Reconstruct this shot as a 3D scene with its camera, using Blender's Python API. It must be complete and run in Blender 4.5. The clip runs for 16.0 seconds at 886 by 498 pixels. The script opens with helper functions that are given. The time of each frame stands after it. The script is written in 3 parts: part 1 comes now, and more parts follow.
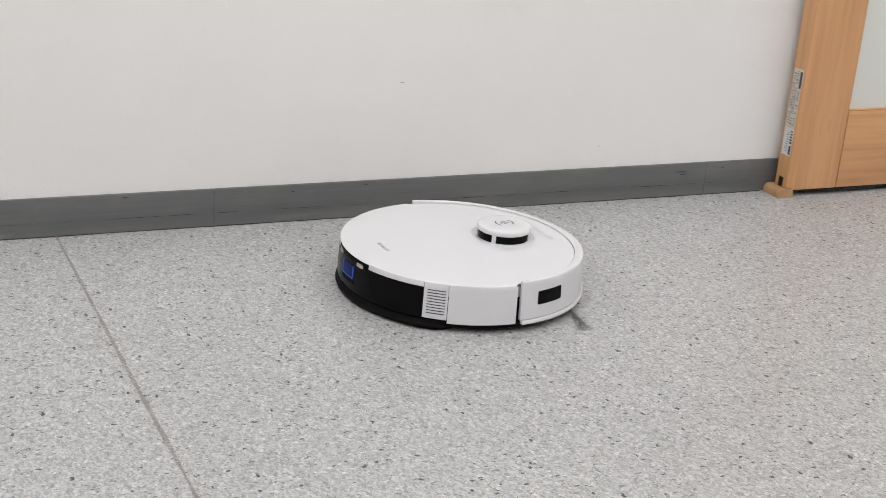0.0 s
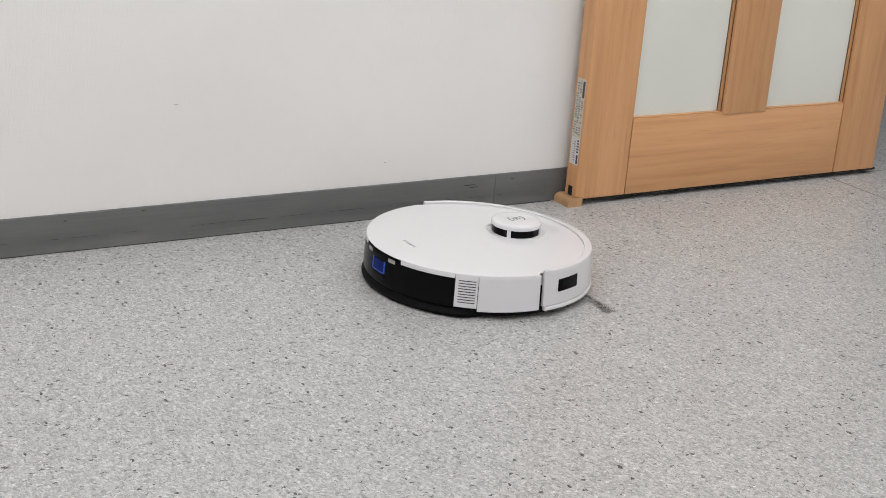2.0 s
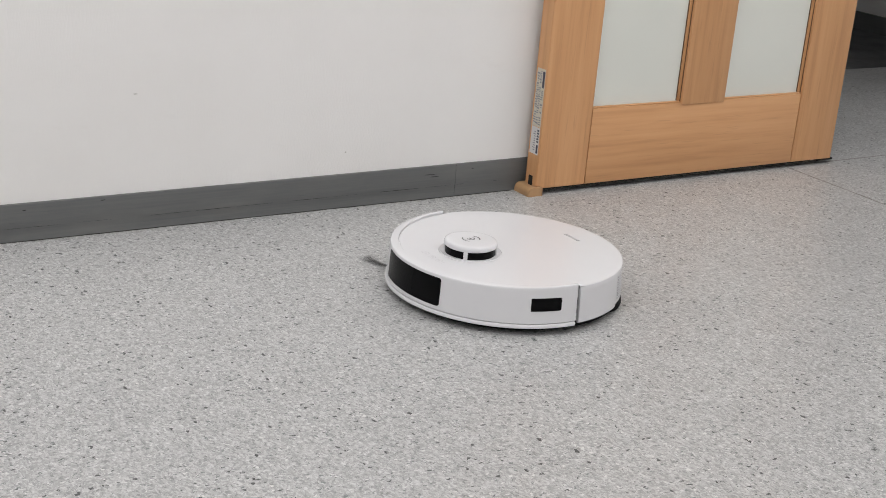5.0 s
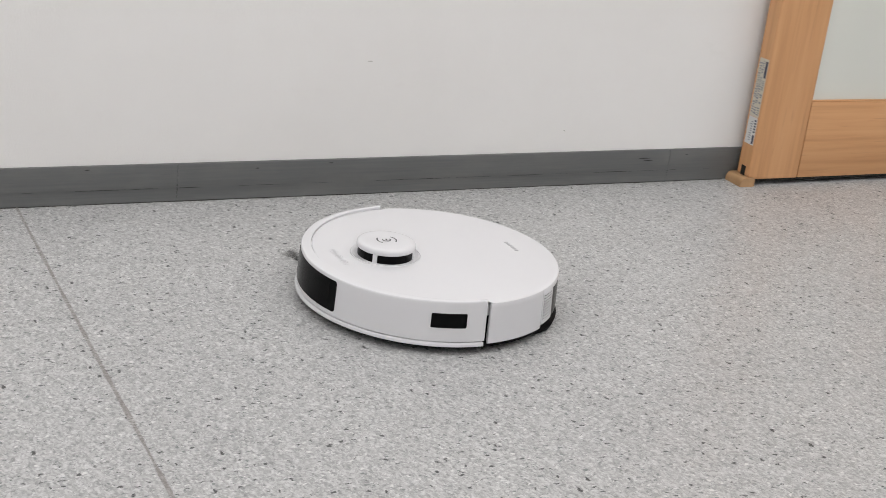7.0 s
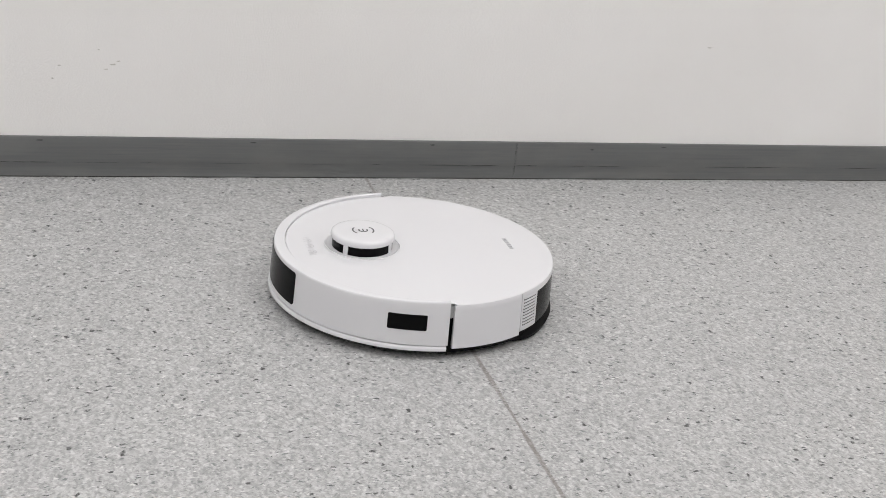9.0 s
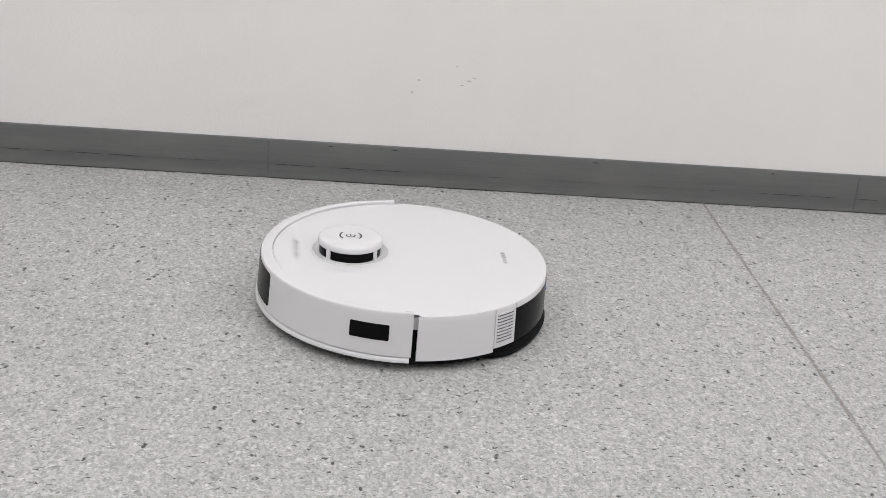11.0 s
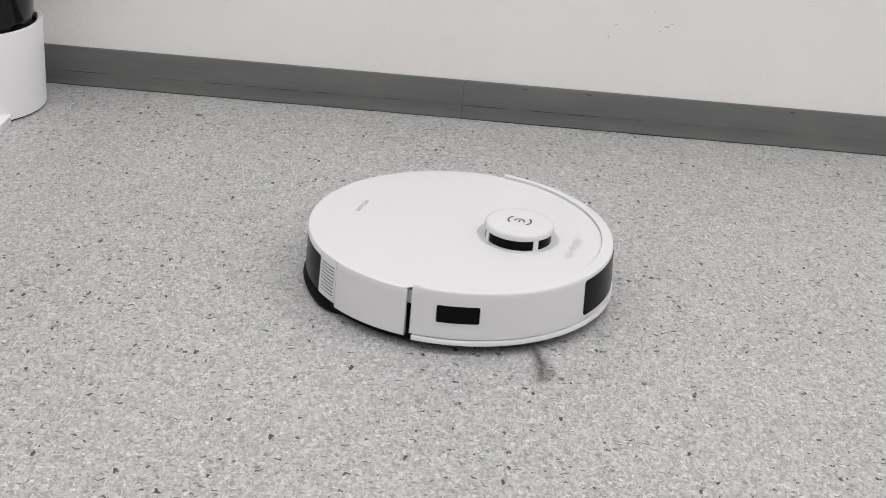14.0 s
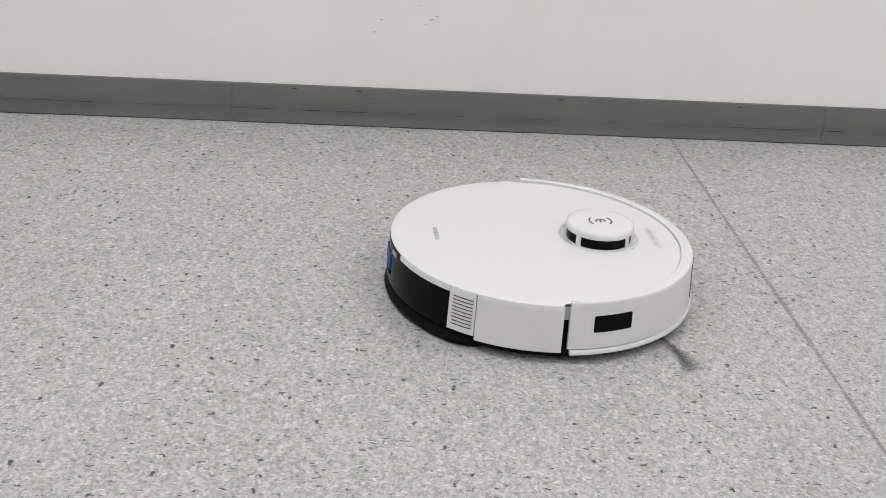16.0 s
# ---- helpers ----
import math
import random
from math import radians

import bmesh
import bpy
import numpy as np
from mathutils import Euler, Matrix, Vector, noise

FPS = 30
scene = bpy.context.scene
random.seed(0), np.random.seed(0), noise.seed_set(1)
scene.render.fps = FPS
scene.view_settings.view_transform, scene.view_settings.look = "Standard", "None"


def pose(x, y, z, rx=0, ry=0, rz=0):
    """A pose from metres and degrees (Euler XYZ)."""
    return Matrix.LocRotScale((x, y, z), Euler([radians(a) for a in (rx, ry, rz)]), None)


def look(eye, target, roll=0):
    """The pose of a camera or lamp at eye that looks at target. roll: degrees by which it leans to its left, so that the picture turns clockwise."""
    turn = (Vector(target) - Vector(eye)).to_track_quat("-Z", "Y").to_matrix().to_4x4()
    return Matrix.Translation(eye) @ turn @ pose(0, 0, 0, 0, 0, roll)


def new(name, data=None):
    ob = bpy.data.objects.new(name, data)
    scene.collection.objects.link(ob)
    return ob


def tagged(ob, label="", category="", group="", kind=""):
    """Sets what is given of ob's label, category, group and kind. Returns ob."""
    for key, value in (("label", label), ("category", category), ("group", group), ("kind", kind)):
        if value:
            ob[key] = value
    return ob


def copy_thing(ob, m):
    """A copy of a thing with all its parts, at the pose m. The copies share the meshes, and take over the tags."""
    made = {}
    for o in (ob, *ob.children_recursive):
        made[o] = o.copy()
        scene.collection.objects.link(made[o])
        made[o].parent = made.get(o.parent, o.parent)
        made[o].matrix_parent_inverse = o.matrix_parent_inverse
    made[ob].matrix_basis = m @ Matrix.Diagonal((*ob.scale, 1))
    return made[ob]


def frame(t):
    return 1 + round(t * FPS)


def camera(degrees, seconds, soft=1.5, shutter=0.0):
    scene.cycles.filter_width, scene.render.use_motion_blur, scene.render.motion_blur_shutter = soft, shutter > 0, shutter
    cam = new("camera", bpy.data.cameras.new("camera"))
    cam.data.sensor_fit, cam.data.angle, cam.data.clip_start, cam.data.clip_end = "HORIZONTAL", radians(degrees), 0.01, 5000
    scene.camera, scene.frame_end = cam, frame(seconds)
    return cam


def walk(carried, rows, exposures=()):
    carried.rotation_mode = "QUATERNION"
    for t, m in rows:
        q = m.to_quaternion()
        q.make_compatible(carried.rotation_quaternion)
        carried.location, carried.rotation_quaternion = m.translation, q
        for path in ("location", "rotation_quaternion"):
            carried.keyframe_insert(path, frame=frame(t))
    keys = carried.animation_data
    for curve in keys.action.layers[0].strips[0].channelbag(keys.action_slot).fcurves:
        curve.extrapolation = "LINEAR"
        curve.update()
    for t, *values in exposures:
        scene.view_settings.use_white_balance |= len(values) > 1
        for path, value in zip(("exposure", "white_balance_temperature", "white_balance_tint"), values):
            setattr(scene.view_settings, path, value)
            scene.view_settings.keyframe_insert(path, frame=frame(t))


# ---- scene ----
cam = camera(35.37, 16.0, soft=0.85, shutter=0.25)
PATH = [
    (0, (-0.5276, -1.9877, 0.7327), (0.2632, -0.2842, 0.0451), 4.66),
    (0.5, (-0.4935, -1.994, 0.7336), (0.3579, -0.3162, 0.0552), 4.71),
    (1, (-0.4592, -1.992, 0.7306), (0.4598, -0.346, 0.0628), 5.01),
    (1.5, (-0.4325, -1.9963, 0.7336), (0.5237, -0.3674, 0.0762), 4.42),
    (2, (-0.4236, -2.0006, 0.7402), (0.5636, -0.3891, 0.0855), 4.42),
    (2.5, (-0.4112, -2.0048, 0.7405), (0.5919, -0.3998, 0.0943), 4.27),
    (3, (-0.4036, -2.013, 0.743), (0.6146, -0.4134, 0.1069), 4.12),
    (3.5, (-0.4029, -2.0209, 0.7437), (0.6253, -0.4272, 0.1091), 4.21),
    (4, (-0.4, -2.0311, 0.7374), (0.6341, -0.446, 0.0907), 4.55),
    (4.2, (-0.3997, -2.0344, 0.7367), (0.6361, -0.4503, 0.0903), 4.63),
    (6.3, (-0.503, -1.9782, 0.7313), (0.4503, -0.3606, 0.0423), 6.32),
    (6.5, (-0.5152, -1.978, 0.7296), (0.4141, -0.3472, 0.0391), 6.78),
    (7, (-0.5429, -1.9757, 0.728), (0.3093, -0.3096, 0.0223), 6.74),
    (7.5, (-0.5738, -1.9709, 0.7225), (0.2032, -0.2756, -0.0001), 6.28),
    (8, (-0.6057, -1.9673, 0.7204), (0.0951, -0.2449, -0.016), 5.97),
    (8.5, (-0.6406, -1.965, 0.7186), (-0.0254, -0.2157, -0.0307), 5.95),
    (9, (-0.6772, -1.9648, 0.7214), (-0.157, -0.1902, -0.0404), 5.89),
    (9.2, (-0.6935, -1.9658, 0.7194), (-0.214, -0.1813, -0.0458), 6.18),
    (11.3, (-0.825, -1.9824, 0.723), (-0.7169, -0.14, -0.0475), 4.74),
    (11.5, (-0.8347, -1.988, 0.72), (-0.766, -0.1449, -0.0534), 4.57),
    (12, (-0.8535, -1.992, 0.721), (-0.8361, -0.1529, -0.0647), 5.35),
    (12.5, (-0.8599, -1.9969, 0.7154), (-0.867, -0.1668, -0.0911), 5.11),
    (13, (-0.8657, -2.0032, 0.7137), (-0.9197, -0.1802, -0.1071), 4.54),
    (13.5, (-0.8613, -2.0063, 0.7108), (-0.9201, -0.1852, -0.114), 4.59),
    (14, (-0.8568, -2.0052, 0.7048), (-0.911, -0.1908, -0.1347), 4.44),
    (14.5, (-0.8524, -2.0001, 0.7044), (-0.9031, -0.1884, -0.1413), 3.81),
    (15, (-0.8452, -1.9987, 0.7036), (-0.8898, -0.1866, -0.1415), 3.88),
    (15.5, (-0.8074, -1.9916, 0.704), (-0.7459, -0.1752, -0.1309), 4.74),
    (16, (-0.7667, -1.9871, 0.7052), (-0.5909, -0.1747, -0.1219), 4.11),
]
walk(cam, [(t, look(eye, target, roll)) for t, eye, target, roll in PATH],
     exposures=[(0, 0.02), (2, 0.0), (3.5, -0.05), (6.5, -0.06), (8, 0.0), (13.5, 0.0), (16, -0.03)])


# ---- world and light ----
world = bpy.data.worlds.new("world")
scene.world = world
world.use_nodes = True
world.node_tree.nodes["Background"].inputs[0].default_value = (0.9, 0.95, 1.0, 1)
world.node_tree.nodes["Background"].inputs[1].default_value = 0.05

CEILING = 2.6
LIGHTS = [(-2.2, -0.95), (-0.7, -0.95), (0.8, -0.95), (2.3, -0.95), (-2.2, -2.55), (-0.7, -2.55), (0.8, -2.55), (2.3, -2.55)]
for lx, ly in LIGHTS:
    lamp = bpy.data.lights.new("ceiling_lamp", "AREA")
    lamp.shape, lamp.size, lamp.size_y = "RECTANGLE", 1.15, 0.26
    lamp.energy, lamp.color = (10.3 if ly > -1.5 else 5.8), (0.994, 0.985, 0.986)
    new("ceiling_lamp", lamp).matrix_world = pose(lx, ly, CEILING - 0.075)


# ---- materials ----
def material(name):
    m = bpy.data.materials.new(name)
    m.use_nodes = True
    t = m.node_tree
    return m, t, t.nodes["Principled BSDF"]


def node(t, kind, **inputs):
    n = t.nodes.new(kind)
    for key, value in inputs.items():
        n.inputs[key].default_value = value
    return n


def ramp(t, stops, source, interpolation="LINEAR"):
    r = t.nodes.new("ShaderNodeValToRGB")
    r.color_ramp.interpolation = interpolation
    while len(r.color_ramp.elements) < len(stops):
        r.color_ramp.elements.new(0.5)
    for e, (pos, c) in zip(r.color_ramp.elements, stops):
        e.position = pos
        e.color = (c, c, c, 1) if isinstance(c, (int, float)) else (*c, 1)
    t.links.new(source, r.inputs[0])
    return r.outputs[0]


def mapped(t, scale=(1, 1, 1), rotation=(0, 0, 0), space="Object"):
    c = t.nodes.new("ShaderNodeTexCoord")
    m = node(t, "ShaderNodeMapping", Scale=scale, Rotation=rotation)
    t.links.new(c.outputs[space], m.inputs[0])
    return m.outputs[0]


def noise_of(t, vector, scale, detail=3.0, roughness=0.55):
    n = node(t, "ShaderNodeTexNoise", Scale=scale, Detail=detail, Roughness=roughness)
    t.links.new(vector, n.inputs["Vector"])
    return n


def mix(t, factor, a, b, blend="MIX"):
    m = t.nodes.new("ShaderNodeMix")
    m.data_type, m.blend_type = "RGBA", blend
    for socket, value in ((m.inputs[0], factor), (m.inputs[6], a), (m.inputs[7], b)):
        if isinstance(value, bpy.types.NodeSocket):
            t.links.new(value, socket)
        elif isinstance(value, (int, float)):
            socket.default_value = value if socket.type == "VALUE" else (value, value, value, 1)
        else:
            socket.default_value = (*value, 1)
    return m.outputs[2]


def maths(t, op, a, b=0.0):
    m = t.nodes.new("ShaderNodeMath")
    m.operation = op
    for socket, value in zip(m.inputs, (a, b)):
        if isinstance(value, bpy.types.NodeSocket):
            t.links.new(value, socket)
        else:
            socket.default_value = value
    return m.outputs[0]


def bump(t, shader, height, strength, distance=0.001):
    b = node(t, "ShaderNodeBump", Strength=strength, Distance=distance)
    t.links.new(height, b.inputs["Height"])
    t.links.new(b.outputs[0], shader.inputs["Normal"])


def plastic(name, colour, rough, spread=0.05, speck=0.03, metal=0.0, coat=0.0, specular=0.5, relief=0.02):
    """A moulded surface: faint mottling in colour, uneven gloss and a fine relief."""
    m, t, s = material(name)
    v = mapped(t)
    big = noise_of(t, v, 9.0)
    lo = [c * (1 - speck) for c in colour]
    t.links.new(ramp(t, [(0.3, lo), (0.7, colour)], big.outputs[0]), s.inputs["Base Color"])
    fine = noise_of(t, v, 60.0)
    t.links.new(ramp(t, [(0.3, rough - spread), (0.7, rough + spread)], fine.outputs[0]), s.inputs["Roughness"])
    s.inputs["Metallic"].default_value = metal
    s.inputs["Coat Weight"].default_value = coat
    s.inputs["Specular IOR Level"].default_value = specular
    if relief:
        bump(t, s, noise_of(t, v, 1500.0, 1.0).outputs[0], relief, 0.0002)
    return m


def vinyl_floor():
    """Pale grey chip vinyl: mottled chips a few millimetres wide, with sparse dark and white flecks."""
    m, t, s = material("chip_vinyl")
    v = mapped(t)
    warp = noise_of(t, v, 160.0, 2.0)
    add = t.nodes.new("ShaderNodeVectorMath")
    add.operation = "MULTIPLY_ADD"
    t.links.new(warp.outputs["Color"], add.inputs[0])
    add.inputs[1].default_value = (0.006, 0.012, 0.0)
    t.links.new(v, add.inputs[2])

    def cells(scale, stretch, turn):
        mp = node(t, "ShaderNodeMapping", Scale=stretch, Rotation=(0, 0, turn))
        t.links.new(add.outputs[0], mp.inputs[0])
        c = node(t, "ShaderNodeTexVoronoi", Scale=scale)
        c.voronoi_dimensions = "2D"
        t.links.new(mp.outputs[0], c.inputs["Vector"])
        sep = t.nodes.new("ShaderNodeSeparateColor")
        t.links.new(c.outputs["Color"], sep.inputs[0])
        return c.outputs["Distance"], sep.outputs
    _, chips = cells(300.0, (1.0, 0.72, 1.0), 0.25)
    base = ramp(t, [(0.0, 0.24), (0.22, 0.385), (0.7, 0.47), (0.9, 0.56), (1.0, 0.67)], chips[0])
    _, small = cells(560.0, (0.9, 0.62, 1.0), -0.3)
    base = mix(t, 0.5, base, ramp(t, [(0.0, 0.21), (0.5, 0.44), (1.0, 0.71)], small[1]))
    # thin curled streaks between the chips
    for scale, colour, share in ((230.0, (0.31, 0.31, 0.31), 0.8), (300.0, (0.68, 0.675, 0.67), 0.85)):
        curl = noise_of(t, v, scale, 1.5, 0.5)
        band = ramp(t, [(0.47, 0.0), (0.485, share), (0.505, share), (0.52, 0.0)], curl.outputs[0])
        patch = noise_of(t, v, scale * 0.55, 1.0)
        base = mix(t, maths(t, "MULTIPLY", band, ramp(t, [(0.48, 0.0), (0.58, 1.0)], patch.outputs[0])), base, colour)
    # sparse flecks, each a small part of its cell
    for scale, share, reach, colour, turn, shape in ((66.0, 0.80, 0.15, (0.055, 0.055, 0.056), 0.3, (1.0, 0.55, 1.0)), (100.0, 0.80, 0.19, (0.075, 0.075, 0.076), 0.5, (0.5, 1.5, 1.0)), (100.0, 0.86, 0.19, (0.075, 0.075, 0.076), -0.95, (0.5, 1.4, 1.0)),
                                              (200.0, 0.69, 0.27, (0.70, 0.695, 0.685), -0.9, (0.5, 1.2, 1.0)), (190.0, 0.72, 0.26, (0.2, 0.215, 0.215), 0.9, (0.5, 1.1, 1.0))):
        d, c = cells(scale, shape, turn)
        picked = maths(t, "GREATER_THAN", c[0], share)
        size = maths(t, "MULTIPLY", maths(t, "POWER", c[1], 1.3), reach)
        inside = maths(t, "LESS_THAN", d, size)
        base = mix(t, maths(t, "MULTIPLY", picked, inside), base, colour)
    soil = noise_of(t, v, 2.2, 4.0, 0.6)
    base = mix(t, 1.0, base, ramp(t, [(0.3, (0.90, 0.90, 0.90)), (0.7, (0.98, 0.98, 0.975))], soil.outputs[0]), "MULTIPLY")
    t.links.new(base, s.inputs["Base Color"])
    wear = noise_of(t, v, 14.0, 4.0)
    t.links.new(ramp(t, [(0.3, 0.30), (0.7, 0.44)], wear.outputs[0]), s.inputs["Roughness"])
    s.inputs["Specular IOR Level"].default_value = 0.45
    bump(t, s, noise_of(t, v, 420.0, 2.0).outputs[0], 0.12, 0.0006)
    return m


def soiled_weld():
    """The weld between two vinyl sheets: chip crumbs in grey filler, with dirt caught in patches along it."""
    m, t, s = material("soiled_floor_weld")
    v = mapped(t)
    crumb = noise_of(t, v, 330.0, 2.0, 0.6)
    c = ramp(t, [(0.32, (0.17, 0.16, 0.155)), (0.48, (0.30, 0.285, 0.275)), (0.58, (0.38, 0.365, 0.355)), (0.7, (0.47, 0.46, 0.45))], crumb.outputs[0])
    patch = noise_of(t, v, 26.0, 3.0, 0.6)
    c = mix(t, ramp(t, [(0.4, 0.0), (0.62, 0.55)], patch.outputs[0]), c, (0.21, 0.19, 0.18))
    t.links.new(c, s.inputs["Base Color"])
    s.inputs["Roughness"].default_value = 0.6
    bump(t, s, crumb.outputs[0], 0.3, 0.0005)
    return m


def wallpaper():
    """Off-white embossed vinyl wallpaper with a plaster-like relief and faint soiling."""
    m, t, s = material("embossed_wallpaper")
    v = mapped(t)
    soil = noise_of(t, v, 1.6, 5.0, 0.65)
    c = ramp(t, [(0.28, (0.83, 0.815, 0.80)), (0.62, (0.875, 0.865, 0.855))], soil.outputs[0])
    low = noise_of(t, mapped(t, (1.0, 1.0, 2.5)), 6.0, 5.0, 0.7)
    c = mix(t, ramp(t, [(0.62, 0.0), (0.8, 0.35)], low.outputs[0]), c, (0.75, 0.725, 0.695))
    t.links.new(c, s.inputs["Base Color"])
    s.inputs["Roughness"].default_value = 0.62
    rib = noise_of(t, mapped(t, (1000.0, 1000.0, 170.0)), 1.0, 3.0, 0.6)
    lump = noise_of(t, mapped(t, (520.0, 520.0, 420.0)), 1.0, 2.0)
    bump(t, s, maths(t, "ADD", rib.outputs[0], maths(t, "MULTIPLY", lump.outputs[0], 0.5)), 0.8, 0.0008)
    return m


def skirting_vinyl():
    """Mid-grey vinyl skirting, rubbed and streaked lengthwise."""
    m, t, s = material("grey_skirting_vinyl")
    streak = noise_of(t, mapped(t, (5.0, 5.0, 260.0)), 1.0, 5.0, 0.65)
    c = ramp(t, [(0.3, (0.112, 0.116, 0.116)), (0.7, (0.136, 0.140, 0.139))], streak.outputs[0])
    cloud = noise_of(t, mapped(t, (7.0, 7.0, 24.0)), 1.0, 4.0)
    c = mix(t, ramp(t, [(0.48, 0.0), (0.70, 0.6)], cloud.outputs[0]), c, (0.162, 0.163, 0.158))
    dark = noise_of(t, mapped(t, (14.0, 14.0, 420.0)), 1.0, 3.0, 0.6)
    c = mix(t, ramp(t, [(0.64, 0.0), (0.74, 0.22)], dark.outputs[0]), c, (0.05, 0.05, 0.05))
    t.links.new(c, s.inputs["Base Color"])
    s.inputs["Roughness"].default_value = 0.42
    bump(t, s, streak.outputs[0], 0.15, 0.0006)
    return m


def wood(name, scale, colours):
    """Pale oiled beech; scale sets which way the grain runs."""
    m, t, s = material(name)
    grain = noise_of(t, mapped(t, scale), 1.0, 6.0, 0.6)
    wave = noise_of(t, mapped(t, [k * 0.22 for k in scale]), 1.0, 3.0, 0.5)
    c = ramp(t, [(0.25, colours[0]), (0.5, colours[1]), (0.8, colours[2])], grain.outputs[0])
    c = mix(t, ramp(t, [(0.35, 0.0), (0.75, 0.25)], wave.outputs[0]), c, colours[0])
    rays = noise_of(t, mapped(t, [k * 3.2 for k in scale]), 1.0, 2.0)
    c = mix(t, ramp(t, [(0.62, 0.0), (0.72, 0.3)], rays.outputs[0]), c, [k * 0.72 for k in colours[0]])
    t.links.new(c, s.inputs["Base Color"])
    t.links.new(ramp(t, [(0.3, 0.34), (0.7, 0.46)], grain.outputs[0]), s.inputs["Roughness"])
    bump(t, s, grain.outputs[0], 0.12, 0.0004)
    return m


BEECH = ((0.52, 0.265, 0.116), (0.645, 0.346, 0.162), (0.71, 0.402, 0.204))
WOOD_UP = wood("beech_upright", (70.0, 70.0, 3.2), BEECH)
WOOD_ACROSS = wood("beech_across", (3.2, 70.0, 70.0), BEECH)
FLOOR = vinyl_floor()
PAPER = wallpaper()
SKIRT = skirting_vinyl()
WHITE = plastic("white_gloss_plastic", (0.71, 0.708, 0.73), 0.24, 0.012, 0.012, coat=0.1, relief=0.0)
SATIN = plastic("white_satin_plastic", (0.84, 0.84, 0.85), 0.36, 0.03, 0.02, relief=0.0)
GREYISH = plastic("pale_grey_plastic", (0.55, 0.55, 0.56), 0.45)
PRINT = plastic("grey_print", (0.075, 0.075, 0.08), 0.5, relief=0.0)
FAINT = plastic("faint_grey_print", (0.42, 0.42, 0.44), 0.45, relief=0.0)
BLACK = plastic("black_gloss_plastic", (0.005, 0.005, 0.0055), 0.2, 0.02, 0.3, specular=0.07, relief=0.0)
MATT = plastic("black_matt_plastic", (0.006, 0.006, 0.0065), 0.5, 0.05, 0.3, specular=0.06)
SMOKE = plastic("smoked_dark_plastic", (0.006, 0.0065, 0.008), 0.07, 0.02, 0.3, specular=0.3, relief=0.0)
SLATE = plastic("dark_grey_metal", (0.06, 0.063, 0.068), 0.45, metal=0.3)
BLUE = plastic("blue_plastic", (0.010, 0.085, 0.55), 0.3)
NAVY = plastic("dark_blue_plastic", (0.002, 0.014, 0.13), 0.3, specular=0.08)
STEEL = plastic("brushed_contact_metal", (0.62, 0.61, 0.59), 0.35, 0.06, 0.1, metal=1.0)
BRISTLE = plastic("dark_grey_bristle", (0.125, 0.122, 0.12), 0.7)
SEAM = soiled_weld()
NICK = plastic("dark_grey_scrape", (0.035, 0.035, 0.035), 0.7, 0.1, 0.4)
FOOT_DARK = plastic("brownish_dark", (0.035, 0.033, 0.031), 0.8, 0.1, 0.5)
SMUDGE = plastic("grey_smudge", (0.58, 0.56, 0.53), 0.7, 0.05, 0.3)
PAINT = plastic("white_ceiling_paint", (0.8, 0.8, 0.79), 0.8, 0.05, 0.04)
# dark grey that stands in for shade on the floor behind the doorway
SHADED_FLOOR = plastic("shaded_floor_grey", (0.15, 0.153, 0.158), 0.95, 0.03, 0.5)
LABEL = plastic("printed_label_paper", (0.66, 0.66, 0.65), 0.4)
CREAM = plastic("cream_label_paper", (0.60, 0.56, 0.47), 0.4)
LABEL_INK = plastic("label_ink", (0.24, 0.25, 0.27), 0.5)
LABEL_BLUE = plastic("label_blue_ink", (0.05, 0.055, 0.09), 0.5)
GUIDE = wood("tan_guide_plastic", (30.0, 30.0, 9.0), ((0.40, 0.235, 0.115), (0.47, 0.285, 0.145), (0.53, 0.33, 0.175)))
# dark brown for the glass reveal's joint lines and the shade in them
REVEAL_LINE = plastic("dark_brown_reveal_line", (0.10, 0.05, 0.025), 0.6)
# rubber parts, and the near-black of the shaded gap under the door
RUBBER_AND_GAP = plastic("dark_brown_rubber_and_gap", (0.014, 0.012, 0.010), 0.8)


def frosted():
    m, t, s = material("frosted_glass")
    v = mapped(t)
    t.links.new(ramp(t, [(0.3, (0.80, 0.82, 0.765)), (0.7, (0.84, 0.855, 0.80))], noise_of(t, v, 3.0).outputs[0]), s.inputs["Base Color"])
    s.inputs["Roughness"].default_value = 0.3
    s.inputs["Transmission Weight"].default_value = 0.12
    bump(t, s, noise_of(t, v, 700.0).outputs[0], 0.05, 0.0003)
    return m


def glowing():
    m, t, s = material("lit_diffuser")
    s.inputs["Base Color"].default_value = (0.9, 0.9, 0.88, 1)
    s.inputs["Emission Color"].default_value = (1.0, 0.985, 0.982, 1)
    s.inputs["Emission Strength"].default_value = 2.5
    return m


FROST, GLOW = frosted(), glowing()


# ---- mesh helpers ----
def mesh_of(name, bm, mat, sharp=35):
    bmesh.ops.recalc_face_normals(bm, faces=bm.faces)
    me = bpy.data.meshes.new(name)
    bm.to_mesh(me)
    bm.free()
    me.materials.append(mat)
    me.polygons.foreach_set("use_smooth", [True] * len(me.polygons))
    me.set_sharp_from_angle(angle=radians(sharp))
    return me


def part(name, bm, mat, parent=None, label="", sharp=35):
    """One bmesh as one mesh object, under a thing or a part."""
    ob = new(name, mesh_of(name, bm, mat, sharp))
    if parent:
        ob.parent = parent
    return tagged(ob, label)


def empty(name, m, label, category, group="", kind=""):
    ob = new(name)
    ob.matrix_world = m
    return tagged(ob, label, category, group, kind)


